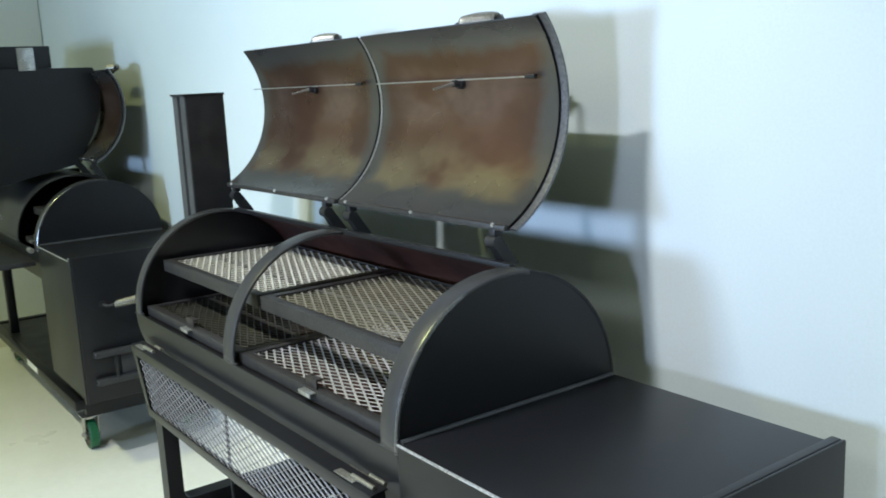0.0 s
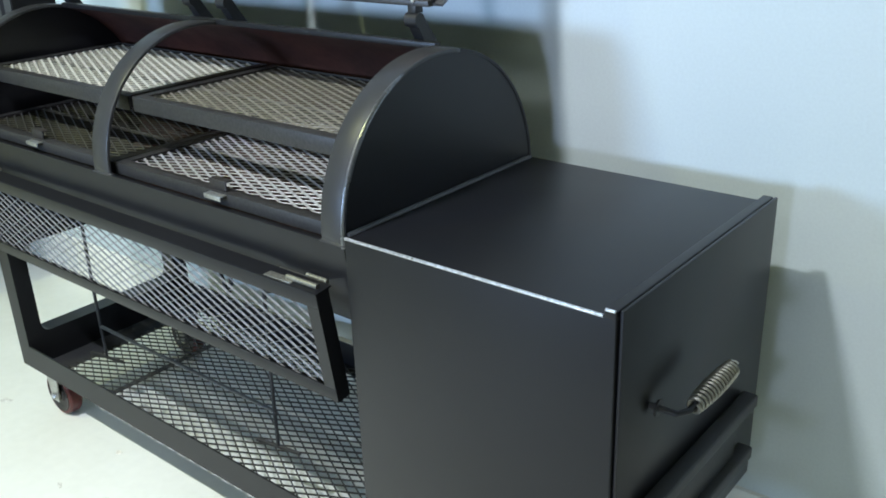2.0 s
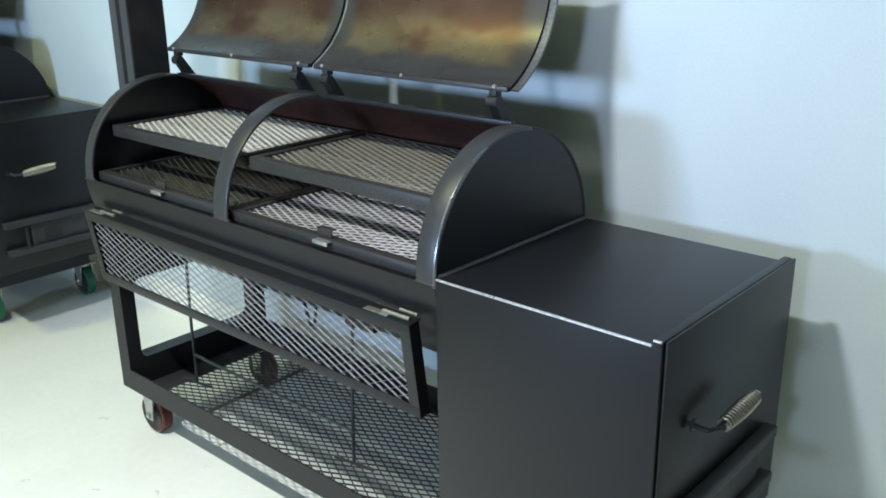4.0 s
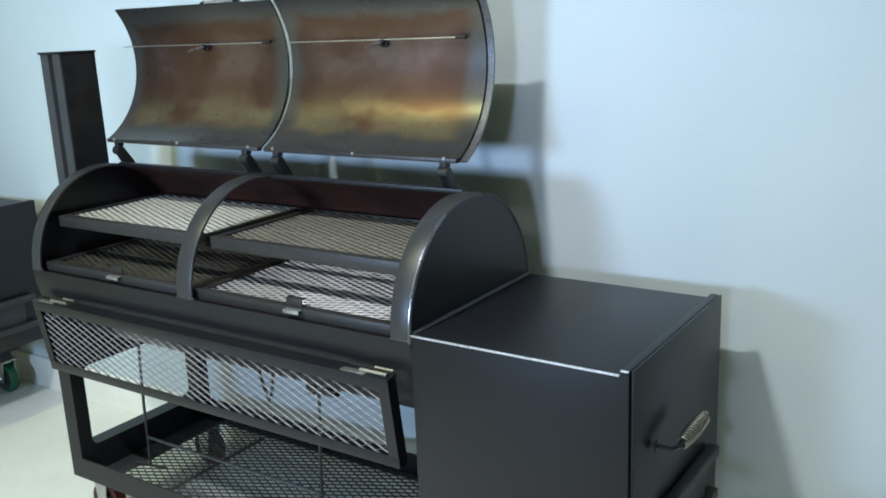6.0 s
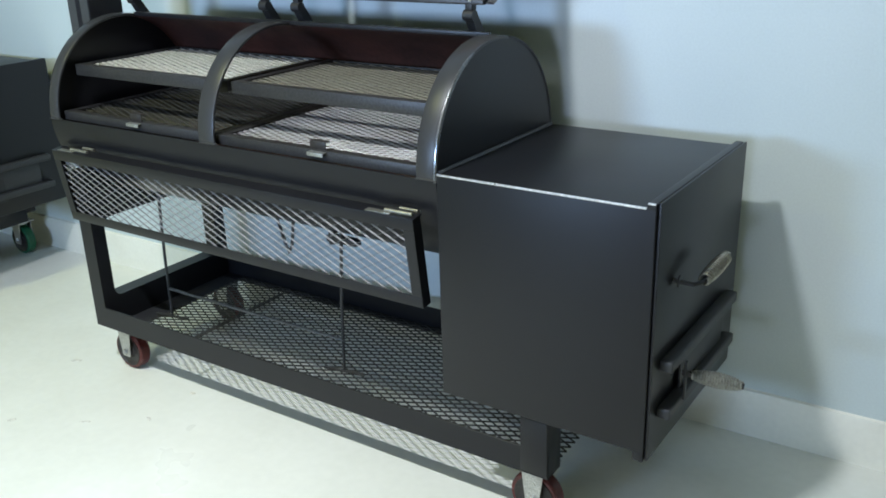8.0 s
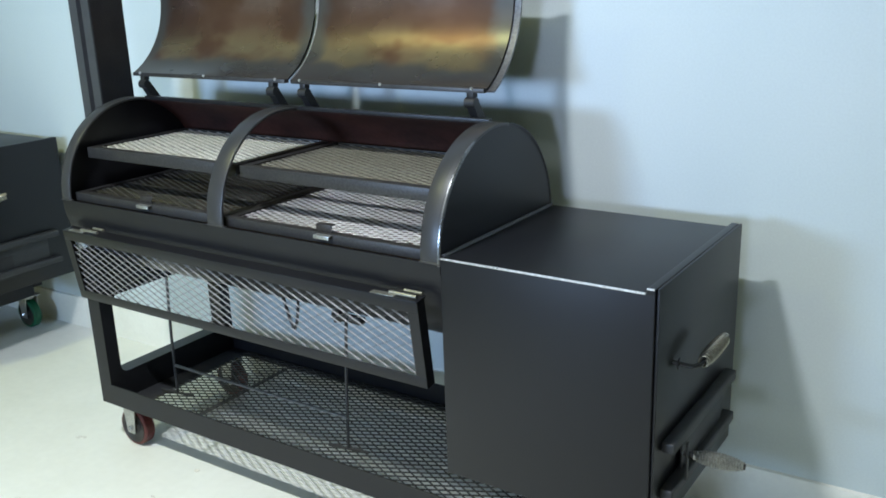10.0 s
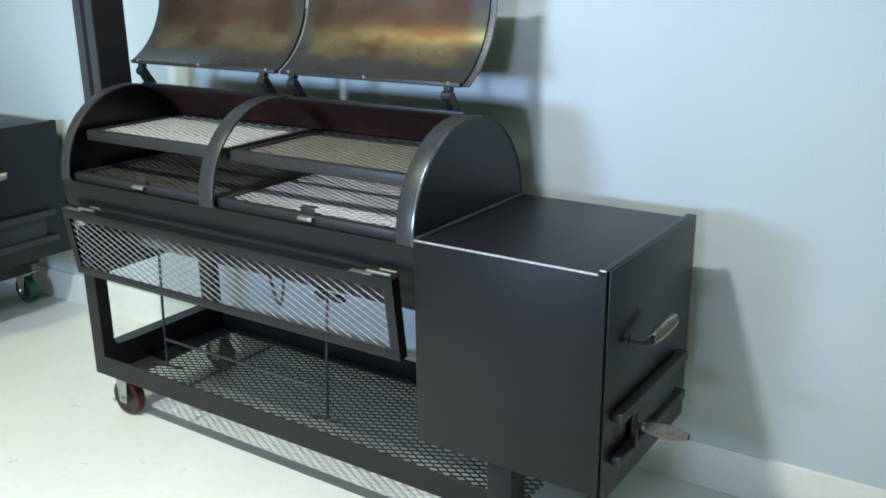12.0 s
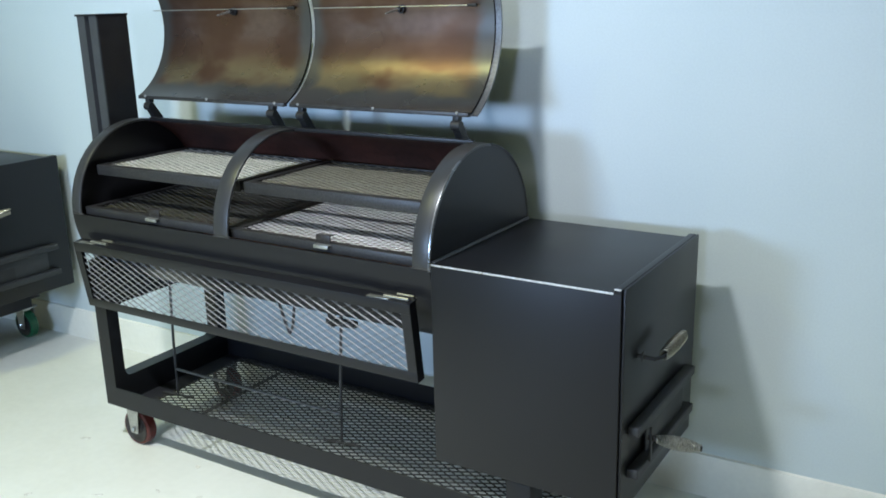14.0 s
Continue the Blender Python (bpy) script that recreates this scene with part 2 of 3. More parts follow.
def lathe(bm, profile, centre, axis="y", sides=28, caps=True):
    """Turns a profile of (along, radius) about an axis through centre."""
    rings = []
    for s, r in profile:
        ring = []
        for k in range(sides):
            a = 2 * math.pi * k / sides
            c, d = r * math.cos(a), r * math.sin(a)
            off = {"x": (s, c, d), "y": (c, s, d), "z": (c, d, s)}[axis]
            ring.append(bm.verts.new(Vector(centre) + Vector(off)))
        rings.append(ring)
    for a, b in zip(rings, rings[1:]):
        for k in range(sides):
            bm.faces.new((a[k], a[(k + 1) % sides], b[(k + 1) % sides], b[k]))
    if caps:
        bm.faces.new(rings[0])
        bm.faces.new(rings[-1])
    return bm


def arc_point(centre, radius, degrees):
    """A point (y, z) on a circle: 0 is its top, 90 its front."""
    a = radians(degrees)
    return centre[0] - radius * math.sin(a), centre[1] + radius * math.cos(a)


def arc_shell(bm, x0, x1, centre, radius, thick, a0, a1, steps=32):
    """A bent plate along x, of the given outer radius, from angle a0 to a1."""
    angles = [a0 + (a1 - a0) * i / steps for i in range(steps + 1)]
    grid = [[[bm.verts.new((x, *arc_point(centre, r, a))) for a in angles] for r in (radius, radius - thick)] for x in (x0, x1)]
    (o0, i0), (o1, i1) = grid
    for k in range(steps):
        bm.faces.new((o0[k], o0[k + 1], o1[k + 1], o1[k]))
        bm.faces.new((i0[k], i1[k], i1[k + 1], i0[k + 1]))
        bm.faces.new((o0[k], i0[k], i0[k + 1], o0[k + 1]))
        bm.faces.new((o1[k], o1[k + 1], i1[k + 1], i1[k]))
    for k in (0, steps):
        bm.faces.new((o0[k], o1[k], i1[k], i0[k]))
    return bm


def bevel_ends(bm, size):
    """Rounds the long edges of a bent plate."""
    bm.normal_update()
    sharp = [e for e in bm.edges if len(e.link_faces) == 2 and e.calc_face_angle() > 1.0]
    bmesh.ops.bevel(bm, geom=sharp, offset=size, segments=2, profile=0.5, affect="EDGES")


def disc(bm, x0, x1, centre, radius, a0=0.0, a1=360.0, steps=48):
    """A round or part-round plate across x."""
    n = steps if a1 - a0 >= 360 else steps + 1
    outline = [arc_point(centre, radius, a0 + (a1 - a0) * i / steps) for i in range(n)]
    return prism(bm, outline, x0, x1)


def expanded(bm, origin, u, v, lu, lv, lwd=0.052, swd=0.0235, width=(0.0055, 0.0055), thick=0.0016, tilt=(40, -40), drop=0.0):
    """Expanded metal: a lattice of twisted flat strands over the rectangle lu by lv from origin along u and v.
    width, tilt: of the strands that fall along u, and of those that rise; the twist in degrees towards the low side."""
    o, u, v = Vector(origin), Vector(u).normalized(), Vector(v).normalized()
    n = u.cross(v)
    nu, nv = int(lu / (lwd / 2)), int(lv / (swd / 2))
    du, dv = lu / nu, lv / nv
    frames = {}
    for s, turn, wide in ((-1, tilt[0], width[0]), (1, tilt[1], width[1])):
        way = (u * du + v * (s * dv)).normalized()
        low = way.cross(n) if way.cross(n).dot(v) < 0 else n.cross(way)
        face = n * math.cos(radians(turn)) + low * math.sin(radians(turn))
        frames[s] = (way.cross(face).normalized() * (wide / 2), face * (thick / 2))
    for i in range(nu):
        for j in range(nv + 1):
            if (i + j) % 2:
                continue
            for s in (1, -1):
                if not 0 <= j + s <= nv:
                    continue
                a = o + u * (i * du) + v * (j * dv)
                b = o + u * ((i + 1) * du) + v * ((j + s) * dv)
                if s > 0:
                    a, b = a - n * drop, b - n * drop
                p, q = frames[s]
                ends = ((p, q), (p, -q), (-p, -q), (-p, q))
                va = [bm.verts.new(a + e + f) for e, f in ends]
                vb = [bm.verts.new(b + e + f) for e, f in ends]
                for k in range(4):
                    bm.faces.new((va[k], va[(k + 1) % 4], vb[(k + 1) % 4], vb[k]))
    return bm


def spring(bm, a, b, radius, turns, wire=0.0024, belly=0.25, per=12):
    """A coiled grip from a to b, fuller in its middle."""
    a, b = Vector(a), Vector(b)
    way = (b - a).normalized()
    up = way.orthogonal().normalized()
    side = way.cross(up)
    pts = []
    for k in range(turns * per + 1):
        f = k / (turns * per)
        r = radius * (1 - belly + belly * math.sin(math.pi * min(1, max(0, f * 1.1 - 0.05))) ** 0.7 if 0.02 < f < 0.98 else 1 - belly)
        an = 2 * math.pi * k / per
        pts.append(a + (b - a) * f + r * (math.cos(an) * up + math.sin(an) * side))
    return tube(bm, pts, wire, 5)


# ---- the room ----
WA = math.degrees(math.atan(0.017))


def wall_y(x):
    return 0.797 + 0.017 * x


fl = part("floor", boxes((-6.7, 7.6, -6.2, 1.2, -0.1, 0.0)), FLOOR)
tagged(fl, "pale grey-green painted concrete floor, lightly stained", "floor", kind="structure")
w = part("wall_north", boxes((-6.9, 7.9, 0.0, 0.15, 0.0, 8.2)), WALL)
w.matrix_world = pose(0, wall_y(0), 0, 0, 0, WA)
tagged(w, "pale blue-white painted wall behind the smokers", "wall", kind="structure")
bm = bmesh.new()
prism(bm, [(0.0, 0.0), (-0.012, 0.0), (-0.012, 0.153), (-0.009, 0.161), (0.0, 0.165)], -5.41, 7.4)
b = part("baseboard", bm, BASE)
b.matrix_world = pose(0, wall_y(0), 0, 0, 0, WA)
tagged(b, "tall cream gloss baseboard along the wall", "baseboard", kind="structure")
w = part("wall_west", boxes((-5.57, -5.42, -6.2, 0.70, 0.0, 8.2)), END_WALL)
tagged(w, "grey-green painted end wall", "wall", kind="structure")
bm = bmesh.new()
prism(bm, [(0.0, 0.0), (-0.012, 0.0), (-0.012, 0.153), (-0.009, 0.161), (0.0, 0.165)], 0.0, 6.7)
b = part("baseboard", bm, BASE)
b.matrix_world = pose(-5.42, -6.04, 0, 0, 0, 90)
tagged(b, "tall cream gloss baseboard along the end wall", "baseboard", kind="structure")
w = part("wall_east", boxes((7.4, 7.55, -6.2, 0.94, 0.0, 8.2)), SIDE_WALL)
tagged(w, "cream painted end wall", "wall", kind="structure")
bm = boxes((-5.57, 7.55, -6.2, -6.05, 0, 1.2), (-5.57, -2.2, -6.2, -6.05, 1.2, 2.1), (-1.0, 1.18, -6.2, -6.05, 1.2, 2.1), (1.88, 7.55, -6.2, -6.05, 1.2, 2.1))
# the slot from 4.4 to 5.4 m is added for the fill lamp
for row in ((-5.57, 7.55, -6.2, -6.05, 2.1, 4.4), (-5.57, -5.0, -6.2, -6.05, 4.4, 5.4), (3.0, 7.55, -6.2, -6.05, 4.4, 5.4), (-5.57, 7.55, -6.2, -6.05, 5.4, 8.2)):
    box(bm, *row)
w = part("wall_south", bm, SIDE_WALL)
tagged(w, "cream painted front wall with two windows and an added high slot", "wall", kind="structure")
c = part("ceiling", boxes((-6.7, 7.7, -6.3, 1.2, 8.2, 8.3)), CEIL)
tagged(c, "plain cream workshop ceiling", "ceiling", kind="structure")

# ---- smokers ----
YC, R, SHELL, DEEP = 0.3205, 0.3205, 0.006, 0.641


def caster(parent, x, y, top, tread, radius=0.075):
    """A swivel caster whose wheel rolls along x."""
    c = part("caster", boxes((x - 0.05, x + 0.05, y - 0.045, y + 0.045, top - 0.008, top), bevel=0.002), SILVER, parent)
    bm = bmesh.new()
    for s in (-1, 1):
        prism_pts = [(x - 0.035, top - 0.008), (x + 0.035, top - 0.008), (x + 0.020, radius - 0.020), (x - 0.020, radius - 0.020)]
        y0, y1 = y + s * 0.030, y + s * 0.034
        a = [bm.verts.new((px, y0, pz)) for px, pz in prism_pts]
        d = [bm.verts.new((px, y1, pz)) for px, pz in prism_pts]
        for i in range(4):
            bm.faces.new((a[i], a[(i + 1) % 4], d[(i + 1) % 4], d[i]))
        bm.faces.new(a)
        bm.faces.new(d)
    lathe(bm, [(-0.008, 0.03), (0.004, 0.034), (0.006, 0.02)], (x, y, top - 0.014), "z", 20)
    part("fork", bm, SILVER, c, "zinc plated fork")
    w = 0.022
    bm = lathe(bmesh.new(), [(-w, radius * 0.82), (-w, radius * 0.94), (-w * 0.75, radius), (w * 0.75, radius), (w, radius * 0.94), (w, radius * 0.82)], (x, y, radius), "y", 36, caps=False)
    part("tread", bm, tread, c)
    bm = lathe(bmesh.new(), [(-w - 0.002, radius * 0.2), (-w - 0.002, radius * 0.35), (-w + 0.004, radius * 0.4), (-w + 0.004, radius * 0.70), (-w - 0.002, radius * 0.83), (w + 0.002, radius * 0.83), (w - 0.004, radius * 0.70), (w - 0.004, radius * 0.4), (w + 0.002, radius * 0.35), (w + 0.002, radius * 0.2)], (x, y, radius), "y", 28)
    part("hub", bm, HUB, c)
    bm = lathe(bmesh.new(), [(-0.046, 0.006), (-0.042, 0.012), (-0.036, 0.012), (-0.035, 0.016), (0.035, 0.016), (0.036, 0.012), (0.042, 0.012)], (x, y, radius), "y", 6)
    part("axle_bolt", bm, SILVER, c)
    return c


def ring_frame(bm, x0, x1, y0, y1, z0, z1, iy0, iy1, iz0, iz1, r=0.03):
    """An end frame: a plate across x with a round-cornered opening."""
    inner, outer = [], []
    for cy, cz, a0 in ((iy1 - r, iz1 - r, 0), (iy0 + r, iz1 - r, 90), (iy0 + r, iz0 + r, 180), (iy1 - r, iz0 + r, 270)):
        for k in range(5):
            a = radians(a0 + 22.5 * k)
            inner.append((cy + r * math.cos(a), cz + r * math.sin(a)))
            oy = y1 if a0 in (0, 270) else y0
            oz = z1 if a0 in (0, 90) else z0
            outer.append((oy, oz) if k == 2 else ((oy, cz + r * math.sin(a)) if (k < 2) == (a0 in (0, 180)) else (cy + r * math.cos(a), oz)))
    n = len(inner)
    vi = [[bm.verts.new((x, *p)) for p in inner] for x in (x0, x1)]
    vo = [[bm.verts.new((x, *p)) for p in outer] for x in (x0, x1)]
    for i in range(n):
        j = (i + 1) % n
        for s in (0, 1):
            bm.faces.new((vi[s][i], vi[s][j], vo[s][j], vo[s][i]))
        bm.faces.new((vi[0][i], vi[0][j], vi[1][j], vi[1][i]))
        bm.faces.new((vo[0][i], vo[0][j], vo[1][j], vo[1][i]))
    return bm


def lid(parent, x0, x1, z_centre, strip_left, strip_right, probe=True, back=0.0):
    """One bent lid, swung open above the barrel, hollow side to the front."""
    lc = (0.243 + back, z_centre + 0.682)
    chord = math.degrees(math.asin(0.482 / 2 / 0.315))
    mid = 257.8
    a0, a1 = mid + chord, mid - chord
    bm = bmesh.new()
    arc_shell(bm, x0, x1, lc, 0.318, 0.005, a0, a1, 36)
    top = part("lid", bm, PAINT, parent, "open bent-steel lid, black outside")
    # lining: the bare inner face, a hair in front of the painted plate
    bm = bmesh.new()
    uv = bm.loops.layers.uv.new("UVMap")
    n, m = 36, 12
    rows = [[bm.verts.new((x0 + (x1 - x0) * i / m, *arc_point(lc, 0.3115, a0 + (a1 - a0) * k / n))) for k in range(n + 1)] for i in range(m + 1)]
    for i in range(m):
        for k in range(n):
            f = bm.faces.new((rows[i][k], rows[i][k + 1], rows[i + 1][k + 1], rows[i + 1][k]))
            for lp, (p, q) in zip(f.loops, ((i, k), (i, k + 1), (i + 1, k + 1), (i + 1, k))):
                lp[uv].uv = (p / m, 1 - q / n)
    part("lid_lining", bm, PATINA, top, "bare heat-tinted steel, brown and gold")
    if strip_right:
        # pale strip drawn for the highlight where the two lids meet
        bm = bmesh.new()
        arc_shell(bm, x0 - 0.0015, x0 + 0.0025, lc, 0.3195, 0.0105, a0, a1, 36)
        part("seam_edge", bm, BRIGHT, top, "bright strip drawn as the edge highlight")
    for side, flag in ((x0, strip_left), (x1, strip_right)):
        if flag:
            bm = bmesh.new()
            d = 0.022 if side == x1 else -0.022
            arc_shell(bm, side - d * 0.9, side + d, lc, 0.325, 0.006, a0, a1, 36)
            part("seal_strip", bm, RIM, top, "bare grey steel seal strip")
    # stiffening bar along the hinge edge, with weld spots
    yb, zb = arc_point(lc, 0.315, a1)
    bm = boxes((x0 + 0.004, x1 - 0.004, yb - 0.012, yb + 0.010, zb - 0.010, zb + 0.004), bevel=0.002)
    part("edge_bar", bm, GRATE_FRAME, top)
    for k in range(3):
        x = x0 + (x1 - x0) * (0.06 + 0.44 * k)
        bm = bmesh.new()
        bmesh.ops.create_icosphere(bm, subdivisions=1, radius=0.006, matrix=Matrix.Translation((x, yb - 0.012, zb + 0.002)))
        part("weld_spot", bm, BRIGHT, top)
    # lifting handle on the outside of the free edge
    xm, (yt, zt) = (x0 + x1) / 2 + 0.10, arc_point(lc, 0.318, a0 - 7)
    hy, hz = arc_point(lc, 0.372, a0 - 5)
    bm = bmesh.new()
    for s in (-1, 1):
        tube(bm, [(xm + s * 0.095, yt, zt), (xm + s * 0.095, hy - 0.004, hz - 0.004), (xm + s * 0.085, hy, hz), (xm + s * 0.06, hy, hz)], 0.006, 8)
    tube(bm, [(xm - 0.085, hy, hz), (xm + 0.085, hy, hz)], 0.0055, 8)
    part("handle_bar", bm, BLACK, top)
    part("coil_grip", spring(bmesh.new(), (xm - 0.072, hy, hz), (xm + 0.072, hy, hz), 0.019, 15, 0.0036), GRIP, top, "bright coiled spring grip")
    if probe:
        # skewer rod hung along the lining, and the thermometer stem
        ry, rz = arc_point(lc, 0.296, a0 - 27)
        xa, xb = x0 - (0.03 if x0 < -1 else -0.01), x1 - 0.055
        part("skewer_rod", tube(bmesh.new(), [(xa, ry, rz), (xb - 0.03, ry, rz + 0.002)], 0.0021, 8), SILVER, top)
        part("rod_clip", tube(bmesh.new(), [(xb - 0.035, ry, rz + 0.002), (xb, ry, rz + 0.002)], [0.0045, 0.006], 8), BLACK, top)
        ty, tz = arc_point(lc, 0.311, a0 - 29)
        tx = (x0 + x1) / 2 + 0.02
        bm = lathe(bmesh.new(), [(-0.03, 0.009), (-0.012, 0.011), (-0.012, 0.015), (0.0, 0.016)], (tx, ty, tz), "y", 10)
        part("probe_nut", bm, BLACK, top)
        part("probe", tube(bmesh.new(), [(tx, ty - 0.028, tz), (tx - 0.012, ty - 0.085, tz - 0.012)], [0.005, 0.003], 8), SILVER, top)
    for hx in (x0 + 0.055, x1 - (0.070 if x0 < -1 else 0.052)):
        hinge(parent, hx, yb, zb)
    return top


def hinge(parent, x, y, z):
    """A black strap hinge between the barrel's back rim and a lid's edge."""
    bm = boxes((x - 0.012, x + 0.012, y - 0.012, y + 0.014, z - 0.026, z - 0.004), bevel=0.003)
    h = part("lid_hinge", bm, BLACK, parent)
    bm = tube(bmesh.new(), [(x - 0.017, y - 0.004, z - 0.040), (x + 0.017, y - 0.004, z - 0.040)], 0.016, 14)
    part("hinge_pin", bm, BLACK, h)
    bm = bmesh.new()
    prism(bm, [(y - 0.018, z - 0.036), (y + 0.010, z - 0.030), (y + 0.058, z - 0.098), (y + 0.020, z - 0.100)], x - 0.014, x + 0.014)
    part("hinge_strap", bm, BLACK, h)


def barrel(parent, x0, x1, zc, openings, ring_front=91.2, rim=-11.0):
    """The cooking barrel: lower shell, straps between the openings, and ends."""
    bm = bmesh.new()
    arc_shell(bm, x0, x1, (YC, zc), R, SHELL, ring_front, 360 + rim, 64)
    body = part("barrel", bm, PAINT, parent, "black-painted bent steel barrel")
    edges = [x0] + [v for o in openings for v in o] + [x1]
    for a, b2 in zip(edges[::2], edges[1::2]):
        bm = bmesh.new()
        arc_shell(bm, a, b2, (YC, zc), R, SHELL + 0.004, rim, ring_front, 40)
        bevel_ends(bm, 0.004)
        part("barrel_strap", bm, STRAP, body, "rolled strap of sheen-lightened black paint")
    # tapering bright tube drawn as the highlight on the rounded strap edge
    tubing = [(x1 - 0.0038, *arc_point((YC, zc), R - 0.0038, a)) for a in range(92, 6, -4)]
    part("worn_edge", tube(bmesh.new(), tubing, [0.0058] * 14 + [0.0058 - 0.0005 * k for k in range(1, 9)], 10), EDGE, body, "bright edge line")
    bm = bmesh.new()
    arc_shell(bm, x0 + 0.008, x1 - 0.008, (YC, zc), R - SHELL - 0.001, 0.002, ring_front + 9, 359 + rim, 64)
    part("barrel_lining", bm, INSIDE, body, "brown oiled bare steel")
    part("rim_bar", boxes((x0 + 0.05, x1 - 0.066, arc_point((YC, zc), R, rim)[0] - 0.006, arc_point((YC, zc), R, rim)[0] + 0.012, zc + R * math.cos(radians(rim)) - 0.008, zc + R * math.cos(radians(rim)) + 0.006), bevel=0.002), PAINT, body)
    for a, b2 in ((x0 - 0.001, x0 + 0.005), (x1 - 0.008, x1 - 0.002)):
        part("end_plate", disc(bmesh.new(), a, b2, (YC, zc), R - 0.0005), PAINT, body)
    return body


def grate(name_label, x0, x1, y0, y1, z, pull, wide, tilt, strand):
    """A sliding cooking grate: angle frame, strands, and a pull tab."""
    g = empty("cooking_grate", (x0 + x1) / 2, y0, z)
    tagged(g, name_label, "grate", "grates in the barrel")
    w, d = (x1 - x0) / 2, y1 - y0
    h = 0.029 if pull else 0.036
    part("front_angle", boxes((-w, w, 0, 0.004, -h, 0.002), (-w, w, 0.004, 0.030, -0.002, 0.002), bevel=0.0012), GRATE_FRAME, g)
    part("back_bar", boxes((-w, w, d - 0.004, d, -0.03, 0.002), bevel=0.0008), GRATE_FRAME, g)
    for s in (-1, 1):
        part("side_angle", boxes((s * w, s * (w - 0.004), 0.0045, d - 0.0045, -0.03, 0.0015), (s * (w - 0.004), s * (w - 0.028), 0.0305, d - 0.0045, -0.003, 0.0015)), GRATE_FRAME, g)
    for f in (0.36, 0.90):
        part("cross_bar", boxes((-w + 0.005, w - 0.005, d * f, d * f + 0.02, -0.028, -0.0065), bevel=0.001), GRATE_FRAME, g)
    bm = expanded(bmesh.new(), (-w + 0.006, 0.008, -0.004), (1, 0, 0), (0, 1, 0), 2 * w - 0.012, d - 0.014, width=wide, tilt=tilt, drop=0.003)
    part("expanded_sheet", bm, strand, g, "expanded metal strands", smooth=False)
    if pull:
        bm = boxes((-0.022, 0.036, -0.016, 0.004, -0.004, -0.001), (-0.022, 0.036, -0.018, -0.015, -0.012, -0.001), bevel=0.0008)
        p = part("pull_tab", bm, SILVER, g, "bent zinc pull tab")
        bm = boxes((-0.030, 0.028, 0.007, 0.011, 0.002, 0.026), (-0.030, 0.028, 0.011, 0.028, 0.022, 0.026), bevel=0.001)
        part("finger_plate", bm, HUB, p, "upright brown steel finger plate")
    return g


def firebox(parent, x0, x1, zt, zb, lever=True, dy=0.0, dz=0.0):
    bm = box(bmesh.new(), x0 + 0.001, x1, 0.0, DEEP, zb + 0.024, zt, 0.003, 3)
    fb = part("firebox", bm, PAINT, parent, "black welded plate firebox")
    part("top_lip", box(bmesh.new(), x1 - 0.022, x1, 0.0, DEEP, zt - 0.006, zt + 0.012, 0.003, 3), PAINT, fb)
    part("bottom_lip", box(bmesh.new(), x1 - 0.028, x1, 0.0, DEEP, zb, zb + 0.03, 0.003, 2), PAINT, fb)
    bm = box(bmesh.new(), x1 + 0.002, x1 + 0.009, 0.007, DEEP, zb + 0.004, zt + 0.012, 0.002, 2)
    part("firebox_door", bm, PAINT, fb)
    bm = tube(bmesh.new(), [(x0 + 0.004, 0.01, zt + 0.002), (x0 + 0.004, DEEP - 0.01, zt + 0.002)], 0.006, 8)
    part("weld_bead", bm, DUCT, fb)
    # thin bright beads along the front top edges
    part("worn_edge", tube(bmesh.new(), [(x0 + 0.004, 0.0012, zt - 0.0012), (x1 - 0.024, 0.0012, zt - 0.0012)], 0.0032, 8), BRIGHT, fb, "bright edge line")
    part("worn_edge", tube(bmesh.new(), [(x1 - 0.020, 0.0008, zt + 0.0112), (x1 - 0.002, 0.0008, zt + 0.0112)], 0.0028, 8), BRIGHT, fb, "bright edge line")
    # bent bar with a coiled grip on the door
    z = zt - 0.209
    xd = x1 + 0.010
    bm = tube(bmesh.new(), [(xd - 0.004, 0.114 + dy, z), (xd + 0.045, 0.124 + dy, z - 0.006), (xd + 0.058, 0.142 + dy, z - 0.004), (xd + 0.066, 0.285 + dy, z + 0.008)], 0.006, 10)
    lathe(bm, [(0, 0.016), (0.004, 0.016)], (xd + 0.012, 0.116 + dy, z - 0.001), "x", 8)
    h = part("door_handle", bm, BLACK, fb)
    part("coil_grip", spring(bmesh.new(), (xd + 0.059, 0.156 + dy, z - 0.003), (xd + 0.067, 0.302 + dy, z + 0.010), 0.0165, 15, 0.0036), GRIP, h, "zinc coiled spring grip")
    # sliding draught door between two angle rails
    for zr in (zt - 0.423 + dz, zt - 0.553 + dz):
        part("draught_rail", box(bmesh.new(), xd, xd + 0.034, 0.050 - dy * 0.4, 0.555 + dy, zr - 0.002, zr + 0.027, 0.005, 3), PAINT_DULL, fb)
    bm = boxes((xd + 0.008, xd + 0.014, 0.17 + dy / 2, 0.50 + dy, zt - 0.54 + dz, zt - 0.42 + dz), bevel=0.001)
    sl = part("draught_slide", bm, PAINT_DULL, fb)
    bm = boxes((xd + 0.034, xd + 0.040, 0.134 + dy / 2, 0.146 + dy / 2, zt - 0.535 + dz, zt - 0.43 + dz), bevel=0.001)
    part("slide_tab", bm, BLACK, sl)
    if not lever:
        # thin black sheet drawn as the shade inside the draught opening
        part("draught_hole", boxes((xd + 0.0135, xd + 0.016, 0.228, 0.310, zt - 0.60, zt - 0.49)), BLACK, sl)
        return fb
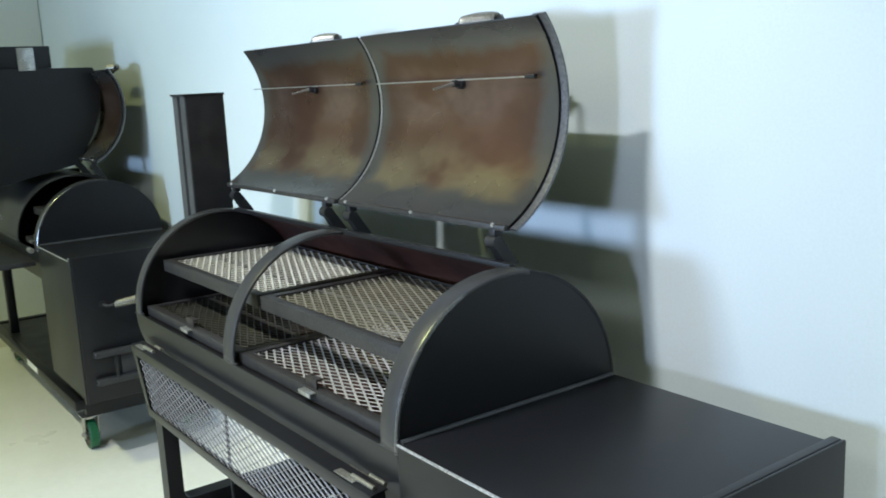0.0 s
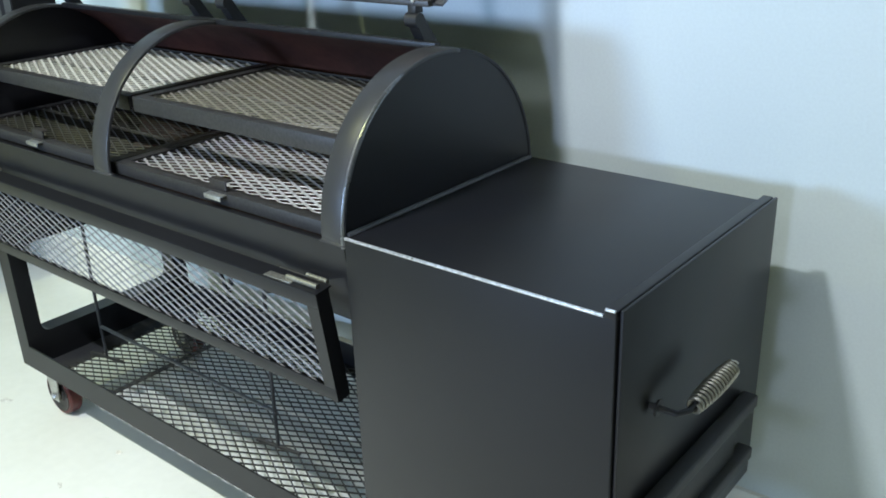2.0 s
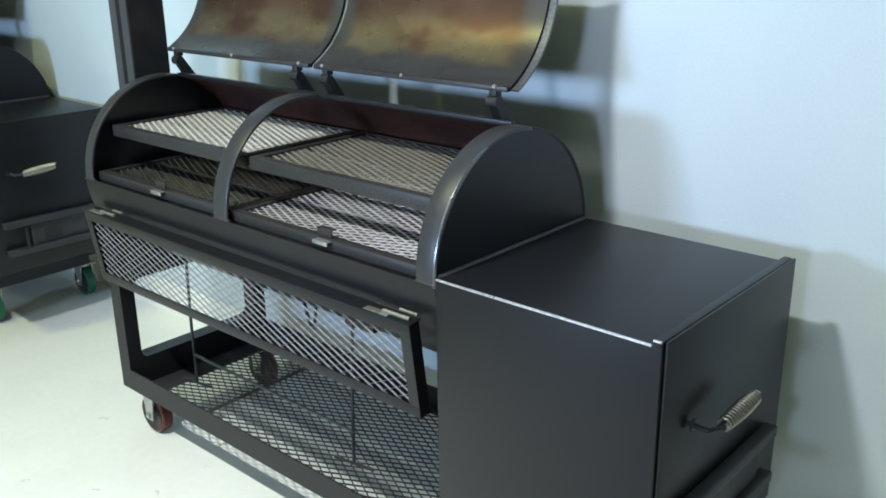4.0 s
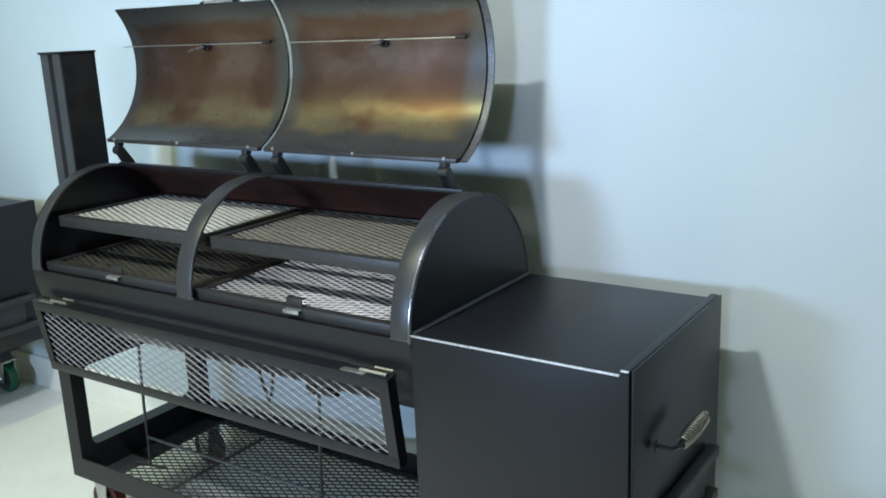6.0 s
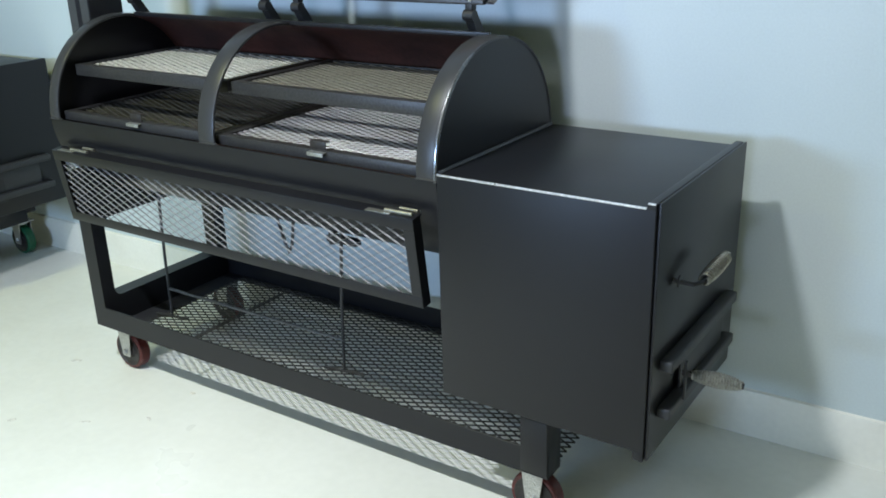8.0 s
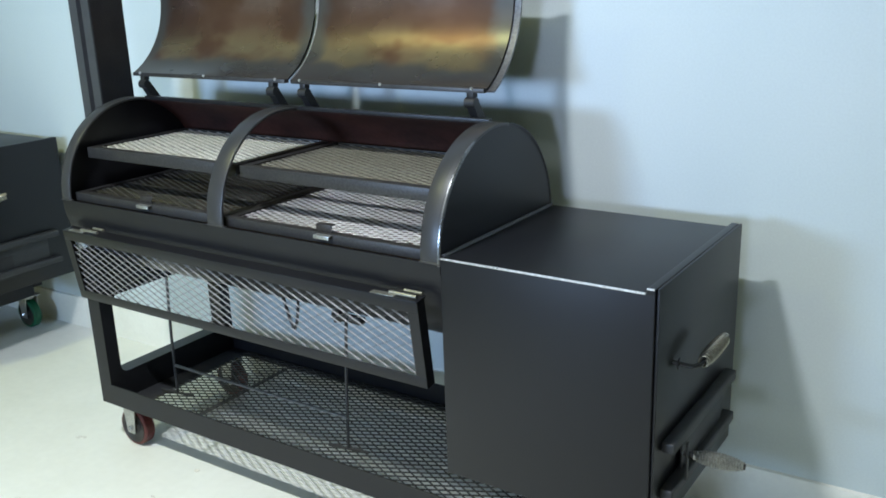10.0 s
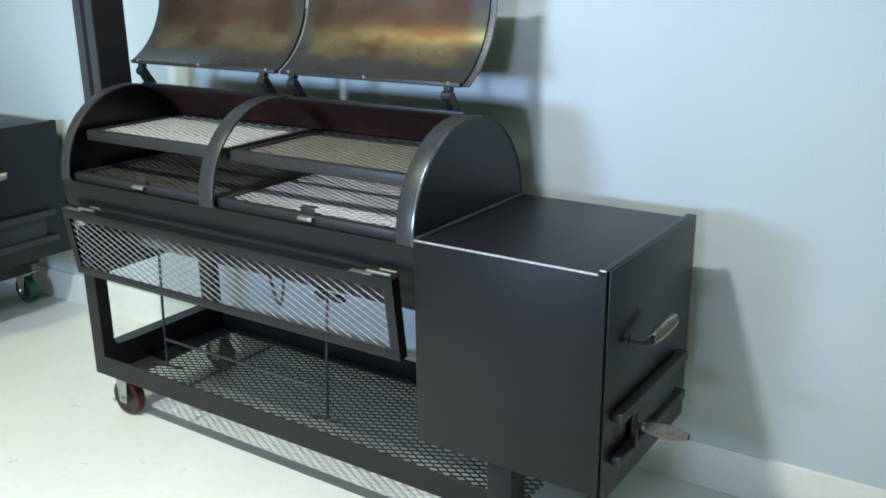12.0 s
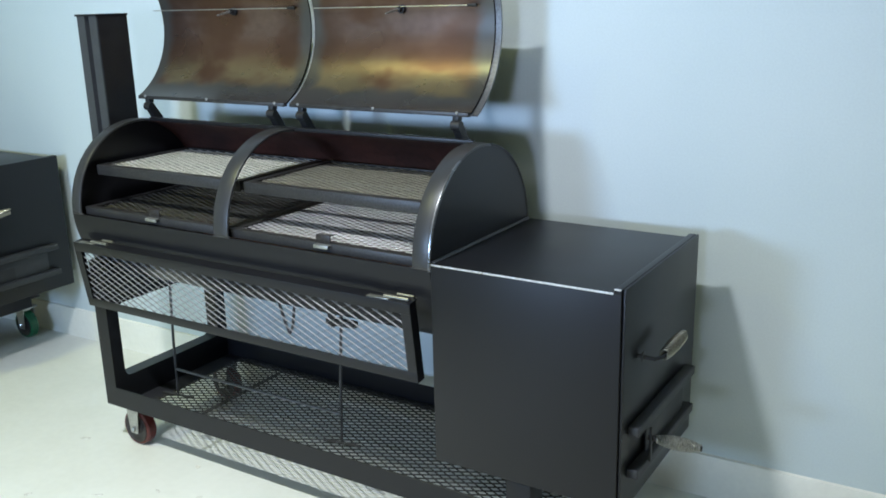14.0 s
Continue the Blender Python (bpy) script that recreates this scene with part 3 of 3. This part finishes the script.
    part("coil_grip", spring(bmesh.new(), (xd + 0.046, 0.162, zt - 0.474), (xd + 0.164, 0.194, zt - 0.488), 0.019, 18, 0.0034, 0.5), GRIP, sl, "zinc coiled spring grip")
    part("grip_bar", tube(bmesh.new(), [(xd + 0.022, 0.156, zt - 0.471), (xd + 0.168, 0.195, zt - 0.489)], 0.008, 8), HUB, sl)
    return fb


def main_smoker():
    s = empty("offset_smoker", -0.55, 0.31, 0)
    tagged(s, "black offset barrel smoker on a wheeled cart, both lids open", "smoker")
    zc = 0.984
    barrel(s, -1.642, 0.0, zc, [(-1.594, -0.886), (-0.818, -0.064)])
    lid(s, -1.652, -0.860, zc, False, False)
    lid(s, -0.842, -0.080, zc, False, True)
    firebox(s, 0.0, 0.594, 0.997, 0.336)
    part("grate_ledge", boxes((-1.594, -0.020, 0.006, 0.034, 0.962, 0.968), bevel=0.001), PAINT, s)
    # cart
    bm = ring_frame(bmesh.new(), -1.606, -1.540, 0.014, 0.641, 0.178, 0.79, 0.068, 0.586, 0.290, 0.600)
    part("end_frame", bm, PAINT, s)
    part("front_rail", prism(bmesh.new(), [(0.014, 0.178), (0.056, 0.178), (0.056, 0.183), (0.020, 0.184), (0.020, 0.2585), (0.0185, 0.260), (0.0155, 0.260), (0.014, 0.2585)], -1.54, 0.326), PAINT, s)
    part("back_rail", prism(bmesh.new(), [(0.641, 0.178), (0.599, 0.178), (0.599, 0.183), (0.635, 0.184), (0.635, 0.2585), (0.6365, 0.260), (0.6395, 0.260), (0.641, 0.2585)], -1.54, 0.326), PAINT, s)
    part("leg", boxes((0.245, 0.326, 0.006, 0.0125, 0.190, 0.356), (0.320, 0.326, 0.0125, 0.09, 0.178, 0.350), bevel=0.0015), PAINT, s)
    part("leg", boxes((0.245, 0.326, 0.6415, 0.647, 0.190, 0.356), (0.320, 0.326, 0.551, 0.6345, 0.178, 0.350), bevel=0.0015), PAINT, s)
    part("tray_plate", boxes((-1.540, -1.44, 0.056, 0.596, 0.179, 0.183)), PAINT_DULL, s)
    part("cross_bar", boxes((-1.200, -1.190, 0.056, 0.596, 0.168, 0.178)), DUCT, s)
    part("expanded_tray", expanded(bmesh.new(), (-1.446, 0.03, 0.187), (1, 0, 0), (0, 1, 0), 1.76, 0.596, 0.052, 0.0265, (0.0046, 0.0046), 0.0026, (80, -80)), TRAY_MESH, s, "dusty black expanded metal", smooth=False)
    for x, y in ((-1.50, 0.078), (-1.50, 0.576), (0.262, 0.078), (0.262, 0.576)):
        caster(s, x, y, 0.178, MAROON)
    # front shelf, folded down
    x0, x1, h = -1.612, -0.052, 0.270
    swing = pose(0, -0.004, 0.608, 7.5)
    bm = boxes((x0, x1, 0, 0.004, h - 0.036, h), (x0, x1, 0, 0.004, 0, 0.034), bevel=0.001)
    box(bm, x0, x0 + 0.034, 0, 0.004, 0.034, h - 0.036)
    box(bm, x1 - 0.034, x1, 0, 0.004, 0.034, h - 0.036)
    box(bm, x0, x1, 0.004, 0.044, h - 0.004, h)
    box(bm, x0, x1, 0.004, 0.036, 0, 0.004)
    box(bm, x0, x0 + 0.004, 0.004, 0.036, 0.004, h - 0.004)
    box(bm, x1 - 0.004, x1, 0.004, 0.036, 0.004, h - 0.004)
    bm.transform(swing)
    sh = part("front_shelf", bm, PAINT, s, "folded-down shelf frame of black angle steel")
    bm = expanded(bmesh.new(), (x0 + 0.006, 0.009, 0.006), (1, 0, 0), (0, 0, 1), x1 - x0 - 0.012, h - 0.012, swd=0.027, width=(0.0044, 0.0034), thick=0.0012, tilt=(-45, 78))
    bm.transform(swing)
    part("expanded_sheet", bm, SHELF_MESH, sh, "grey expanded metal", smooth=False)
    zh = 0.872
    for hx in (-0.145, -1.515):
        bm = boxes((hx - 0.070, hx + 0.012, -0.034, 0.012, zh + 0.003, zh + 0.007), bevel=0.001)
        hg = part("shelf_hinge", bm, GRIP, sh, "zinc butt hinge")
        part("hinge_knuckle", tube(bmesh.new(), [(hx - 0.010, -0.020, zh + 0.011), (hx + 0.080, -0.020, zh + 0.011)], 0.006, 12), GRIP, hg)
        part("hinge_knuckle", tube(bmesh.new(), [(hx + 0.02, 0.008, zh + 0.012), (hx + 0.080, 0.008, zh + 0.012)], 0.0055, 12), GRIP, hg)
    # prop legs under the shelf
    for x in (-1.378, -0.526):
        bm = tube(bmesh.new(), [(x + 0.05, 0.165, 0.725), (x + 0.02, 0.175, 0.45), (x, 0.186, 0.196)], 0.0055, 8)
        p = part("prop_leg", bm, PAINT_DULL, sh)
        part("prop_foot", tube(bmesh.new(), [(x - 0.075, 0.174, 0.196), (x + 0.075, 0.198, 0.196)], 0.0055, 8), PAINT_DULL, p)
    part("prop_brace", tube(bmesh.new(), [(-1.364, 0.181, 0.315), (-0.512, 0.181, 0.315)], 0.0055, 8), RIM, sh)
    # hanging wire loop below the barrel
    part("wire_loop", tube(bmesh.new(), [(-0.945, 0.34, 0.69), (-0.905, 0.35, 0.53), (-0.888, 0.35, 0.495), (-0.872, 0.35, 0.53), (-0.835, 0.34, 0.69)], 0.006, 8), BLACK, s)
    part("drain_pipe", lathe(bmesh.new(), [(-0.09, 0.016), (-0.02, 0.016), (-0.02, 0.024), (0.02, 0.024)], (-0.64, 0.31, 0.68), "z", 14), BLACK, s)
    part("drain_arm", boxes((-0.66, -0.53, 0.295, 0.325, 0.598, 0.622), bevel=0.004), BLACK, s)
    # chimney: a square duct with a shallow groove in its front
    cx0, cx1, cy0, cy1, ct = -1.840, -1.722, 0.278, 0.426, 1.708
    bm = bmesh.new()
    prism_pts = [(cx0, cy0), (cx0 + 0.046, cy0), (cx0 + 0.050, cy0 + 0.022), (cx0 + 0.070, cy0 + 0.022), (cx0 + 0.073, cy0), (cx1, cy0), (cx1, cy1), (cx0, cy1)]
    lo = [bm.verts.new((x, y2, 0.78)) for x, y2 in prism_pts]
    hi = [bm.verts.new((x, y2, ct)) for x, y2 in prism_pts]
    for i in range(8):
        bm.faces.new((lo[i], lo[(i + 1) % 8], hi[(i + 1) % 8], hi[i]))
    bm.faces.new(lo)
    bm.faces.new(hi)
    ch = part("chimney", bm, DUCT, s, "square black steel chimney duct")
    # black sheet that puts the shade of the right side into colour
    part("side_plate", boxes((cx1, cx1 + 0.003, cy0 + 0.004, cy1, 0.80, ct - 0.001)), BLACK, ch)
    part("chimney_cap", boxes((cx0 - 0.006, cx1 + 0.006, cy0 - 0.006, cy1 + 0.004, ct, ct + 0.008), bevel=0.001), PAINT, ch)
    part("chimney_duct", boxes((-1.78, -1.642, 0.22, 0.40, 0.80, 1.04), bevel=0.003), PAINT, ch)
    for o in s.children:
        o.matrix_parent_inverse = s.matrix_world.inverted()
    return s


smoker = main_smoker()
# each strand tone carries the light or shade that falls on its grate
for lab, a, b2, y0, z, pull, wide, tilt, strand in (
    ("oiled expanded-metal upper grate pushed to the back, coloured as lit", -1.594, -0.838, 0.098, 1.153, False, (0.0062, 0.0030), (32, -85), GRATE),
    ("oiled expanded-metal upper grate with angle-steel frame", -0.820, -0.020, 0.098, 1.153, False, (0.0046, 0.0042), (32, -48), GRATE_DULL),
    ("expanded-metal lower grate with a zinc pull tab, coloured as shaded", -1.600, -0.840, 0.028, 1.001, True, (0.0034, 0.0032), (45, -45), GRATE_DARK),
    ("expanded-metal lower grate with a zinc pull tab, coloured as half lit", -0.836, -0.020, 0.028, 1.001, True, (0.0052, 0.0048), (32, -38), GRATE_MID),
    ("dimly coloured upper grate in the far smoker", -3.735, -3.365, 0.148, 1.153, False, (0.0046, 0.0042), (32, -48), GRATE_DULL),
    ("dimly coloured lower grate in the far smoker", -3.735, -3.365, 0.090, 1.001, True, (0.0046, 0.0042), (32, -48), GRATE_DULL),
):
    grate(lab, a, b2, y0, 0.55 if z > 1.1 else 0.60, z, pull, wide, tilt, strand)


def second_smoker():
    """The like smoker further along the wall, with an upright cabinet at its far end."""
    s = empty("offset_smoker", -1.0, 0.31, 0)
    tagged(s, "black offset smoker with an upright cabinet and green casters", "smoker")
    zc = 0.984
    barrel(s, -1.36, 0.0, zc, [(-0.45, -0.064)])
    lid(s, -0.60, -0.205, zc, False, True, probe=False)
    firebox(s, 0.0, 0.594, 1.006, 0.336, lever=False, dz=-0.03)
    part("cart_frame", boxes((-1.78, 0.31, 0.014, 0.06, 0.222, 0.268), (-1.78, 0.31, 0.57, 0.62, 0.222, 0.268), (-1.78, -1.73, 0.06, 0.57, 0.222, 0.268), (0.25, 0.31, 0.06, 0.57, 0.178, 0.336), bevel=0.003), PAINT, s)
    part("tray_plate", boxes((-1.73, 0.25, 0.06, 0.57, 0.250, 0.256)), PAINT_DULL, s)
    part("leg", boxes((-1.45, -1.40, 0.072, 0.122, 0.256, 0.92), bevel=0.003), PAINT, s)
    part("leg", boxes((-1.45, -1.40, 0.57, 0.62, 0.268, 0.92), bevel=0.003), PAINT, s)
    part("front_shelf", boxes((-1.40, -0.08, -0.26, 0.0, 0.895, 0.92), bevel=0.003), PAINT_DULL, s)
    bm = prism(bmesh.new(), [(-0.06, 1.264), (-0.06, 1.885), (0.505, 1.880), (0.527, 1.848), (0.537, 1.79), (0.537, 1.738), (0.518, 1.628), (0.467, 1.506), (0.378, 1.356), (0.165, 1.314)], -1.40, -0.50)
    box(bm, -1.46, -1.362, -0.04, 0.60, 0.92, 1.268)
    cab = part("cabinet", bm, PAINT, s, "tall black plate cabinet")
    part("cabinet_duct", boxes((-1.30, -0.51, -0.06, 0.298, 1.884, 2.0), bevel=0.004), PAINT, cab)
    part("vent_plate", boxes((-0.51, -0.496, 0.128, 0.212, 1.872, 1.992), bevel=0.003), SILVER, cab, "bright zinc plate")
    part("rail_label", boxes((-0.70, -0.46, 0.0118, 0.0135, 0.228, 0.262)), CHIP, s, "small pale paper label")
    for hx, hz in ((-0.03, 0.985), (-0.70, 1.09)):
        part("shelf_hinge", tube(bmesh.new(), [(hx - 0.03, -0.028, hz), (hx + 0.03, -0.028, hz)], 0.013, 10), SILVER, s, "zinc hinge")
    for x, y, top in ((0.25, 0.085, 0.178), (0.25, 0.56, 0.178), (-1.70, 0.150, 0.222), (-1.70, 0.56, 0.222)):
        caster(s, x, y, top, GREEN)
    for o in s.children:
        o.matrix_parent_inverse = s.matrix_world.inverted()
    s.matrix_world = pose(-4.295, 0.36, 0)
    return s


second_smoker()

# ---- small things ----
SCUFF = mat("dried grey-brown smear", (0.66, 0.65, 0.60), 0.5, second=(0.72, 0.72, 0.68), scale=30, fine=150, bump=0.0)


def floor_mark(name, label, category, x, y, long, wide, turn, material, seed, height=0.0012):
    """A thin irregular patch lying on the floor."""
    rnd = random.Random(seed)
    bm = bmesh.new()
    rim = []
    for k in range(14):
        a = 2 * math.pi * k / 14
        r = 0.5 * (0.65 + 0.5 * rnd.random())
        rim.append((long * r * math.cos(a), wide * r * math.sin(a)))
    low = [bm.verts.new((px, py, 0.0)) for px, py in rim]
    top = [bm.verts.new((px * 0.85, py * 0.85, height)) for px, py in rim]
    for k in range(14):
        bm.faces.new((low[k], low[(k + 1) % 14], top[(k + 1) % 14], top[k]))
    bm.faces.new(top)
    ob = part(name, bm, material)
    ob.matrix_world = pose(x, y, 0.0003, 0, 0, turn)
    tagged(ob, label, category)


floor_mark("paint_fleck", "small pale fleck on the concrete floor", "debris", -1.140, 0.040, 0.026, 0.020, 0, CHIP, 1, 0.003)
for x, y, long, wide, turn in ((-1.311, -0.290, 0.050, 0.014, 25), (-1.137, -0.160, 0.036, 0.014, -20), (-1.74, -0.02, 0.05, 0.03, 10), (-1.55, -0.42, 0.035, 0.02, 60)):
    floor_mark("floor_scuff", "faint dried smear on the pale floor", "stain", x, y, long, wide, turn, SCUFF, int(1000 * abs(x)))
STAIN = mat("grey oil stain", (0.34, 0.35, 0.35), 0.45, second=(0.55, 0.56, 0.55), scale=40, fine=150, bump=0.0)
for x, y, long, wide, turn in ((-1.290, 0.241, 0.085, 0.035, -12), (-0.435, 0.247, 0.10, 0.035, -10)):
    floor_mark("oil_stain", "grey oily smudge on the floor under the cart", "stain", x, y, long, wide, turn, STAIN, int(1000 * abs(x)))
